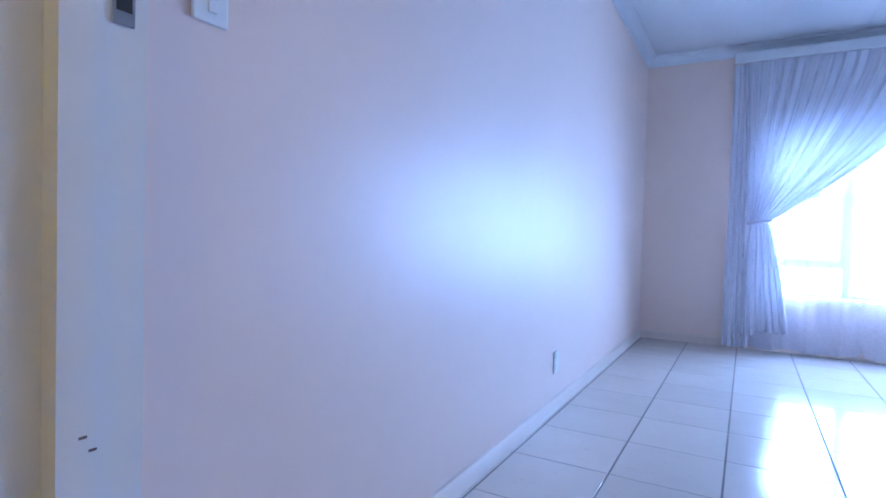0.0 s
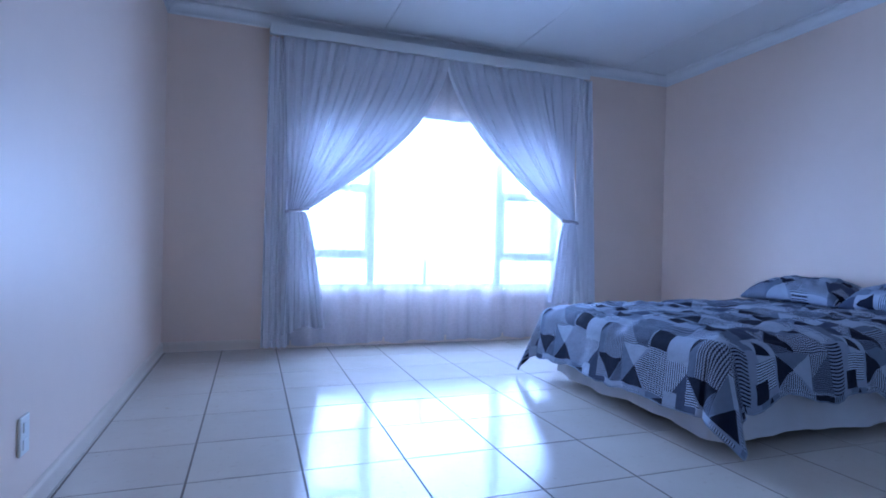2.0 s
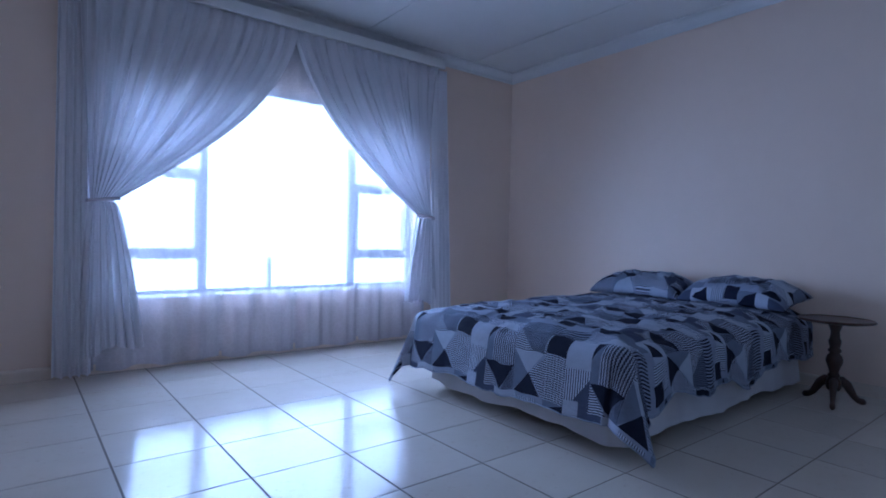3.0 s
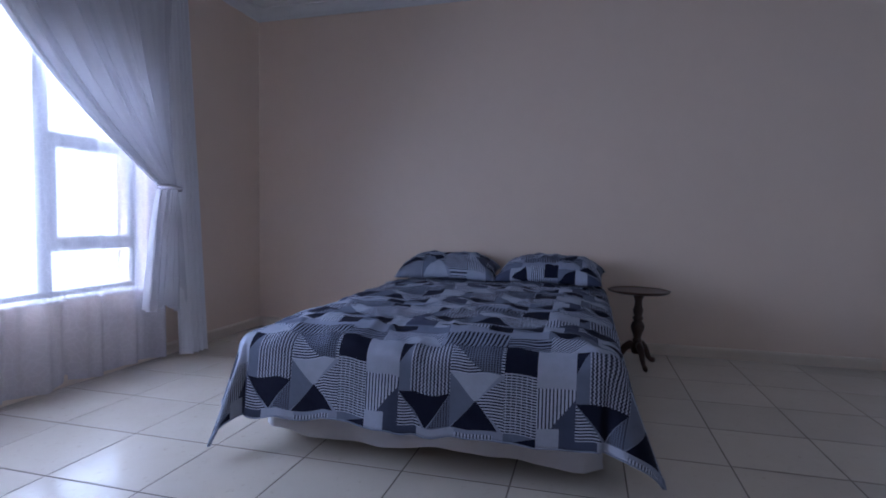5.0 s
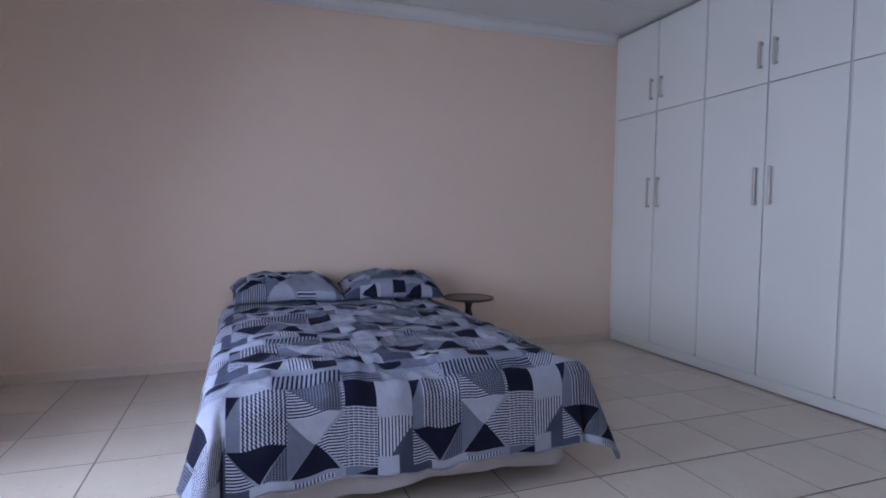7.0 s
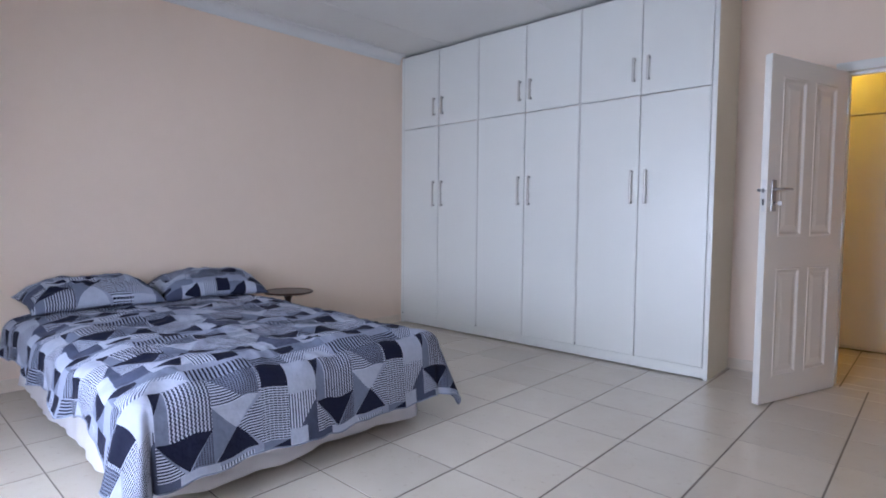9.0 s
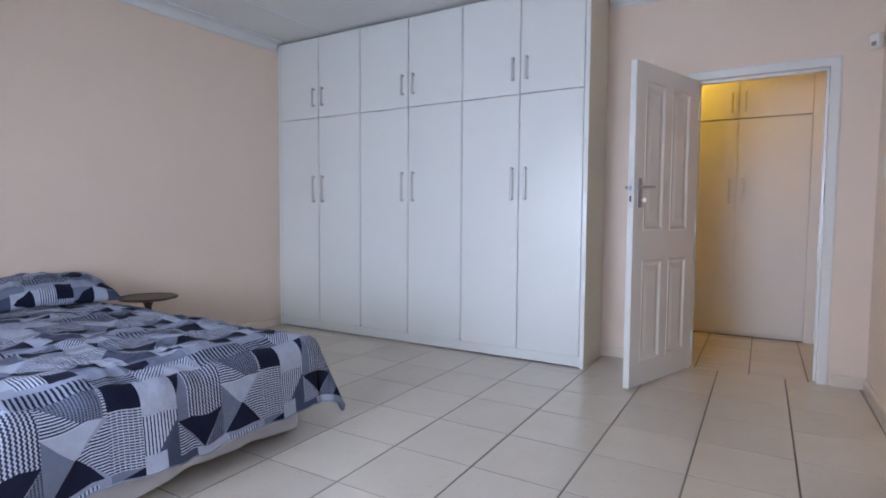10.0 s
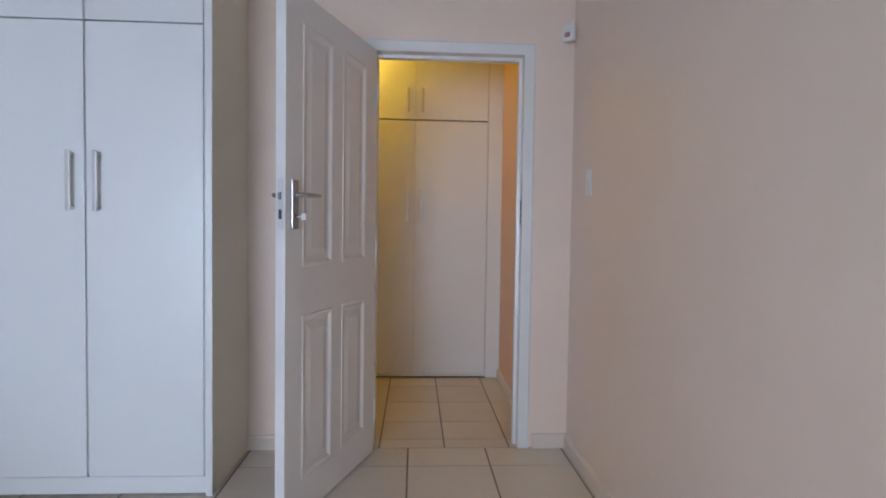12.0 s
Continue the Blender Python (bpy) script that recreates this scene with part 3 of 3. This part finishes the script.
# ---- curtains ----
def pelmet():
    t = thing("curtain_rail", "white boxed curtain rail with a fluted front edge above the window", "curtain rail")
    bm = box(-0.90, 1.975, 2.690, 2.715, 2.455, 2.540, 0.006, 2)
    add_box(bm, -0.90, 1.975, 2.7155, Y1 - 0.001, 2.505, 2.525, 0.002)
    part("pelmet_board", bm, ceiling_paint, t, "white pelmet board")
    part("track", box(-0.88, 1.95, 2.752, 2.776, 2.470, 2.499), plastic, t, "white plastic curtain track")


pelmet()
rng = random.Random(4)


def fold(s, n, seed):
    return math.sin(2 * math.pi * n * s + 1.3 * math.sin(5.1 * s + seed)) + 0.35 * math.sin(2 * math.pi * n * 2.3 * s + seed)


def drape(side):
    """A tied-back sheer: side -1 hangs from the outer left to the middle, 1 from the outer right."""
    mid = 0.565
    top_out, top_in = (-0.80, 0.575) if side < 0 else (1.955, 0.550)
    tie_out, tie_in = (-0.740, -0.600) if side < 0 else (1.855, 1.725)
    zt, zk = 2.468, 1.105
    lab = "white sheer curtain gathered back in a tieback, hanging in soft folds"
    t = thing("curtain", lab, "curtain", group="window curtains")

    def upper(s, q):
        xt, xk = top_out + (top_in - top_out) * s, tie_out + (tie_in - tie_out) * s
        z = zt - (zt - zk) * q
        g = q ** (1.05 + (0.62 if side < 0 else 0.45) * s)
        sag = 0.030 * s * math.sin(math.pi * q) ** 2
        amp = 0.025 * (1 - 0.55 * q) * (0.5 + 0.5 * min(1, q * 8))
        y = 2.750 + amp * fold(s, 13, side) + 0.034 * math.sin(math.pi * q) * math.sin(7 * s + side) + 0.022 * math.sin(math.pi * q ** 0.7) * math.sin(23 * s + 2.0) - 0.035 * q * q
        crush = 0.055 * q ** 3 * s * (1 - s) * 4
        return Vector((xt + (xk - xt) * g, y - crush, z - sag + 0.010 * fold(s, 8, 2.0) * q * (1 - q)))

    def lower(s, q):
        xk = tie_out + (tie_in - tie_out) * s
        xb = (-0.80 if side < 0 else 1.955) + (0.37 if side < 0 else -0.35) * s
        e = q ** 0.7
        z = zk - 0.012 - (zk - (0.155 if side < 0 else 0.33) - 0.05 * s + 0.02 * math.sin(9 * s)) * q
        y = 2.715 - 0.055 * (1 - q) * s * (1 - s) * 4 + (0.012 + 0.020 * e) * fold(s, 6, 1.7)
        return Vector((xk + (xb - xk) * e, y, z))

    part("upper_drape", surface(150, 46, upper), drape_cloth, t, smooth=True)
    part("lower_drape", surface(70, 26, lower), drape_cloth, t, smooth=True)
    xm = (tie_out + tie_in) / 2
    w = abs(tie_in - tie_out) / 2 + 0.018
    ring = [(xm + w * math.cos(a), 2.690 + 0.055 * math.sin(a), zk + 0.012 * math.cos(a) * -side) for a in [k * math.pi / 12 for k in range(25)]]
    part("tieback", sweep(ring, [0.011] * 25, 6, flat=0.5), band_cloth, t, "narrow tieback band", smooth=True)
    a, b = ((-0.90, -0.74) if side < 0 else (1.89, 2.06))

    def outer(s, q):
        flare = 1 + 0.25 * q
        c = (a + b) / 2
        return Vector((c + (s - 0.5) * (b - a) * flare, 2.785 + (0.020 + 0.012 * q) * fold(s, 4, 3.0) - (0.05 if side < 0 else 0.11) * q, 2.468 - 2.44 * q))

    part("outer_fold", surface(40, 24, outer), bright_drape_cloth, t, "straight outer fall of the curtain", smooth=True)
    return t


drape(-1)
drape(1)


def net():
    t = thing("net_curtain", "thin white patterned net curtain hanging to the floor", "curtain", group="window curtains")

    def f(s, q):
        x = -0.72 + 2.58 * s
        a = 0.015 + 0.017 * q
        return Vector((x, 2.815 + a * fold(s, 10, 0.4), 2.462 - (2.435 + 0.008 * math.sin(40 * s)) * q))

    part("net_cloth", surface(300, 26, f, lambda s, q: (2.9 * s, 2.45 * q)), net_cloth, t, smooth=True)


net()


# ---- bed ----
BX0, BX1, BY0, BY1, BZ = 0.890, 2.915, 0.092, 1.460, 0.500


def bed():
    t = thing("bed", "low double bed with a white frilled valance", "bed", ((BX0 + BX1) / 2, (BY0 + BY1) / 2, 0))
    hx, hy = (BX1 - BX0) / 2, (BY1 - BY0) / 2
    part("base", box(-hx + 0.07, hx - 0.02, -hy + 0.05, hy - 0.05, 0.11, 0.27, 0.02, 2), mattress_cloth, t, "upholstered bed base")
    part("mattress", box(-hx + 0.03, hx - 0.01, -hy + 0.025, hy - 0.025, 0.275, BZ - 0.035, 0.05, 4), mattress_cloth, t, "thick white mattress", smooth=True)
    for sx in (-hx + 0.16, 0.0, hx - 0.12):
        for sy in (-hy + 0.14, hy - 0.14):
            bm = lathe([(0.022, 0.0), (0.026, 0.006), (0.026, 0.044), (0.022, 0.05), (0.012, 0.052), (0.012, 0.11)], 14, sx, sy)
            part("castor", bm, castor_mat, t, "small black castor")

    # the valance: a frilled skirt around three sides
    pts = [(hx - 0.01, -hy + 0.040), (-hx + 0.050, -hy + 0.040), (-hx + 0.050, hy - 0.040), (hx - 0.01, hy - 0.040)]
    seg = [math.dist(pts[i], pts[i + 1]) for i in range(3)]
    total = sum(seg)

    def f(s, q):
        d = s * total
        i = 0
        while i < 2 and d > seg[i]:
            d -= seg[i]
            i += 1
        u = d / seg[i]
        x = pts[i][0] + (pts[i + 1][0] - pts[i][0]) * u
        y = pts[i][1] + (pts[i + 1][1] - pts[i][1]) * u
        nx, ny = ((0, -1), (-1, 0), (0, 1))[i]
        L = s * total
        wob = (0.006 * math.sin(L * 17) + 0.004 * math.sin(L * 41 + 1) + 0.006 * math.sin(L * 7.3)) * q
        out = (0.012 + 0.030 * q) + wob
        z = 0.285 - (0.285 - 0.048 + 0.008 * math.sin(L * 7.1) + 0.005 * math.sin(L * 19)) * q
        return Vector((x + nx * out, y + ny * out, max(z, 0.014)))

    part("valance", surface(420, 10, f), valance_cloth, t, "white frilled valance with an uneven hem", smooth=True)


bed()


def quilt():
    """A cover laid over the bed: cloth lengths beyond the edges hang, and the corners fall in a cone."""
    t = thing("duvet_cover", "navy, grey and white patchwork bedspread draped over the bed", "bedspread")
    head = BX1 - 0.04
    rr = 0.080
    drop_f, drop_s = 0.366, 0.331
    la, lb = (BY1 - BY0) + 2 * drop_s, (head - BX0) + drop_f
    nu, nv = 200, 230

    def place(s, q):
        a = -drop_s + la * s            # across, from the near side edge
        b = lb * q                      # from the head towards the foot
        w, ln = BY1 - BY0, head - BX0
        da = -a if a < 0 else (a - w if a > w else 0.0)
        sy = -1 if a < 0 else 1
        db = max(0.0, b - ln)
        # soft swelling and creases of the top
        y = BY0 + min(max(a, 0), w)
        x = head - min(b, ln)
        n1 = noise.noise(Vector((x * 2.6, y * 4.0, 3.1)))
        n2 = noise.noise(Vector((x * 9.0, y * 5.0, 7.7)))
        n3 = noise.noise(Vector((x * 22.0 + y * 6, y * 7.0, 1.7)))
        n4 = abs(noise.noise(Vector((x * 5.0 + 2 * y, y * 8.0 - x * 3, 9.3))))
        z = BZ + 0.018 * n1 + 0.015 * n2 + 0.007 * n3 + 0.018 - 0.028 * min(n4, 0.3)
        edge = min(min(a, w - a) if 0 <= a <= w else 0.0, ln - b if b < ln else 0.0)
        z -= 0.040 * max(0.0, 1 - edge / 0.18) ** 2
        z += 0.02 * max(0.0, 1 - abs(x - 2.3) / 0.4) * 0.6
        if da == 0 and db == 0:
            return Vector((x, y, z))
        r = math.hypot(da, db)
        if db == 0:
            far = min(1.0, (ln - b) / 0.25) if b < ln else 0.0
            r *= 1 - far * ((0.08 if sy < 0 else 0.24) + 0.26 * noise.noise(Vector((b * 2.7, 4.0 * sy, 2.2))))
        if da > 0 and db > 0:
            th = math.atan2(db, da)
            k = 1 - abs(th / (math.pi / 4) - 1)          # 1 on the diagonal
            phi = th + (-0.50 if sy < 0 else 0.30) * k
            dx, dy = -math.sin(phi), sy * math.cos(phi)
            lean = 0.10 + 0.34 * k + 0.06 * math.sin(th * 6)
        else:
            dx, dy = (-1, 0) if db > 0 else (0, sy)
            lean = 0.10
            k = 0.0
        # over the edge: a quarter turn, then nearly straight down
        arc = rr * math.pi / 2
        if r < arc:
            out, down = rr * math.sin(r / rr), rr * (1 - math.cos(r / rr))
        else:
            rest = r - arc
            out, down = rr + rest * math.sin(lean), rr + rest * math.cos(lean)
        hang = max(0.0, (r - 0.06)) / 0.30
        along = a if db > 0 and da == 0 else b
        wave = 0.0
        if k == 0.0:
            fq = 1.0 if da > 0 else 0.45
            wave = fq * hang * (0.011 * math.sin(along * 15 + 1.5 * sy) + 0.006 * math.sin(along * 33 + sy) + 0.030 * noise.noise(Vector((along * 6, 2.0 * sy, 0.3))) + 0.016 * (1 if da > 0 else 0.4) * noise.noise(Vector((along * 13, r * 12, 5.0 + sy))))
        else:
            wave = hang * 0.020 * math.sin(th * 7 + 0.8)
        out += wave
        zz = max(z - down, 0.012 + 0.01 * abs(math.sin(r * 30)))
        return Vector((x + dx * out, y + dy * out, zz))

    def uv(s, q):
        return (-(la * s - drop_s) + 0.334 + 0.635 * 2, lb * q - (head - BX0) - 0.02 + 0.56 * 6)

    bm = surface(nu, nv, place, uv)
    ob = part("cover_cloth", bm, quilt_mat, t, "patchwork-printed cotton cover", smooth=True)
    for q0, q1, s0, s1 in ((1, 1, 0, 1), (0, 1, 0, 0), (0, 1, 1, 1)):
        line = [place(s0 + (s1 - s0) * k / 160, q0 + (q1 - q0) * k / 160) for k in range(161)]
        part("hem", sweep(line, [0.0032] * 161, 6), quilt_hem, t, "stitched hem", smooth=True)
    sol = ob.modifiers.new("thickness", "SOLIDIFY")
    sol.thickness, sol.offset = 0.010, -1.0
    return t


quilt()


def pillow(cx, cy, rz, tilt, seed, label):
    t = thing("pillow", label, "pillow", (cx, cy, BZ + 0.030), "bed pillows", rz)
    L, W, H = 0.358, 0.212, 0.108       # half length (y), half width (x), half height

    def make(sgn):
        def f(s, q):
            a, b = 2 * s - 1, 2 * q - 1
            pin = (1 - 0.10 * (1 - a * a)) if abs(b) > 0 else 1
            px = W * b * (1 - 0.07 * (1 - a * a) * abs(b))
            py = L * a * (1 - 0.05 * (1 - b * b) * abs(a))
            e = max(0.0, (1 - abs(a) ** 3.4)) ** 0.55 * max(0.0, (1 - abs(b) ** 2.6)) ** 0.55
            n = noise.noise(Vector((a * 2.2 + seed, b * 2.0, 1.0))) * 0.30 + noise.noise(Vector((a * 6 + seed, b * 5.0, 4.0))) * 0.20
            z = sgn * H * e * (1 + n)
            if sgn < 0:
                z = max(z * 0.6, -0.045)
            return Vector((px, py, 0.040 - 0.020 * abs(a) ** 3 - 0.012 * abs(a) ** 4 * abs(b) ** 2 + z))
        return f

    top = surface(46, 34, make(1), lambda s, q: (0.72 * s * -1 + seed, 0.47 * q + seed * 0.4))
    uvl = top.loops.layers.uv.active
    low = surface(46, 34, make(-1), lambda s, q: (0.72 * s * -1 + seed, -0.47 * q + seed * 0.4))
    me = bpy.data.meshes.new("tmp")
    low.to_mesh(me)
    low.free()
    top.from_mesh(me)
    bpy.data.meshes.remove(me)
    bmesh.ops.rotate(top, verts=top.verts, cent=(0, 0, 0.05), matrix=Matrix.Rotation(radians(tilt), 3, "Y"))
    bmesh.ops.translate(top, verts=top.verts, vec=(0, 0, 0.012))
    bmesh.ops.remove_doubles(top, verts=top.verts, dist=0.0004)
    part("pillow_case", top, quilt_mat, t, smooth=True)
    return t


pillow(2.735, 1.120, radians(3), -8, 0.31, "plump pillow in a navy and grey patchwork-printed case")
pillow(2.735, 0.400, radians(-4), -9, 0.92, "plump pillow in a patchwork-printed case beside the table")


# ---- pedestal table ----
def side_table():
    t = thing("pedestal_table", "small round dark-varnished pedestal table on three carved feet", "side table", (2.63, -0.172, 0.0))
    R, H = 0.190, 0.500
    n = 64
    bm = bmesh.new()
    rings = []
    for r, z in ((0.0, H - 0.020), (R - 0.028, H - 0.020), (R - 0.010, H - 0.015), (R - 0.002, H - 0.008), (R, H - 0.003), (R - 0.006, H), (R - 0.016, H), (R - 0.022, H - 0.004), (0.0, H - 0.004)):
        if r == 0:
            rings.append([bm.verts.new((0, 0, z))])
            continue
        rings.append([bm.verts.new((r * (1 + 0.022 * math.cos(8 * 2 * math.pi * k / n)) * math.cos(2 * math.pi * k / n), r * (1 + 0.022 * math.cos(8 * 2 * math.pi * k / n)) * math.sin(2 * math.pi * k / n), z)) for k in range(n)])
    for a, b in zip(rings, rings[1:]):
        for k in range(n):
            j = (k + 1) % n
            if len(a) == 1:
                bm.faces.new((a[0], b[k], b[j]))
            elif len(b) == 1:
                bm.faces.new((a[k], a[j], b[0]))
            else:
                bm.faces.new((a[k], a[j], b[j], b[k]))
    part("tabletop", bm, wood, t, "round wooden top with a scalloped moulded edge")
    prof = [(0.030, 0.085), (0.036, 0.095), (0.040, 0.12), (0.036, 0.145), (0.024, 0.160), (0.030, 0.168), (0.030, 0.176), (0.022, 0.186), (0.030, 0.215), (0.041, 0.245), (0.043, 0.262),
            (0.036, 0.285), (0.024, 0.300), (0.033, 0.310), (0.033, 0.320), (0.024, 0.330), (0.030, 0.350), (0.032, 0.372), (0.025, 0.390), (0.022, 0.420), (0.026, 0.440), (0.032, 0.452), (0.034, 0.460), (0.045, 0.468), (0.055, 0.4795)]
    part("stem", lathe(prof, 24), wood, t, "turned baluster stem", smooth=True)
    for k in range(3):
        a = radians(75 + 120 * k)
        c, s = math.cos(a), math.sin(a)
        path = [(0.018, 0.130), (0.045, 0.137), (0.074, 0.116), (0.096, 0.080), (0.115, 0.048), (0.135, 0.031), (0.156, 0.024), (0.172, 0.017)]
        rad = [0.029, 0.030, 0.026, 0.022, 0.018, 0.017, 0.020, 0.013]
        leg = part("leg", sweep([(c * r, s * r, z) for r, z in path], rad, 10, flat=0.75), wood, t, "curved cabriole foot", smooth=True)
    return t


side_table()


# ---- small fixtures ----
def socket():
    t = thing("wall_socket", "white plastic wall socket plate low on the wall", "socket", (X0, 0.242, 0.264))
    part("plate", box(0.0005, 0.009, -0.035, 0.035, -0.058, 0.058, 0.003, 2), plastic, t)
    for z in (-0.026, 0.026):
        part("outlet", box(0.009, 0.0125, -0.020, 0.020, z - 0.016, z + 0.016, 0.002), plastic, t)


def switch():
    t = thing("light_switch", "white plastic light switch plate with three rockers", "light switch", (X0, -1.925, 1.365))
    part("plate", box(0.0005, 0.009, -0.037, 0.037, -0.060, 0.060, 0.003, 2), plastic, t)
    for z in (-0.030, 0.0, 0.030):
        part("rocker", box(0.009, 0.014, -0.009, 0.009, z - 0.011, z + 0.011, 0.0015), plastic, t, "small rocker")


def sensor():
    t = thing("alarm_sensor", "small white alarm movement detector high in the corner", "alarm sensor", (X0 + 0.045, Y0 + 0.052, 2.135), rz=radians(-45))
    part("bracket", box(-0.012, 0.012, -0.060, -0.018, -0.012, 0.012), plastic, t)
    part("body", box(-0.032, 0.032, -0.018, 0.018, -0.044, 0.044, 0.008, 3), plastic, t, "rounded white housing", smooth=False)
    part("lens", box(-0.014, 0.014, 0.018, 0.023, -0.028, -0.004, 0.004, 2), red_lens, t, "reddish lens")


socket()
switch()
sensor()


# ---- floor tiles ----
def tiles():
    P, GX, GY, shared = 0.400, 0.0040, 0.0027, {}

    def tile(x0, x1, y0, y1):
        w, d = round(x1 - x0 - 2 * GX, 4), round(y1 - y0 - 2 * GY, 4)
        if w < 0.01 or d < 0.01:
            return
        if (w, d) not in shared:
            bm = box(-w / 2, w / 2, -d / 2, d / 2, -0.0031, 0.0, 0.0006)
            me = bpy.data.meshes.new("floor_tile")
            bm.to_mesh(me)
            bm.free()
            me.materials.append(tile_mat)
            shared[w, d] = me
        ob = new("floor_tile", shared[w, d])
        ob.parent = floor
        ob.location = ((x0 + x1) / 2, (y0 + y1) / 2, 0.0)

    def cuts(lo, hi, off, pitch):
        ks = [off + pitch * k for k in range(-30, 30)]
        return [lo] + [k for k in ks if lo + 0.02 < k < hi - 0.02] + [hi]

    xs, ys = cuts(X0, X1, 0.0, P), cuts(Y0, Y1, 0.0, P)
    for a, b in zip(xs, xs[1:]):
        for c, d in zip(ys, ys[1:]):
            if a > 0.06 and d < WY - 0.03:
                continue
            tile(a, b, c, d)
    hx, hy = cuts(HALL_X0, HALL_X1, -0.99, 0.34), cuts(HALL_Y - 0.01, Y0, -2.965, 0.367)
    for a, b in zip(hx, hx[1:]):
        for c, d in zip(hy, hy[1:]):
            if d > Y0 - WALL:
                a2, b2 = max(a, DOOR_L - 0.01), min(b, DOOR_R + 0.01)
                if b2 > a2:
                    tile(a2, b2, max(c, Y0 - WALL), d)
                if c < Y0 - WALL - 0.02:
                    tile(a, b, c, Y0 - WALL)
            else:
                tile(a, b, c, d)


tiles()
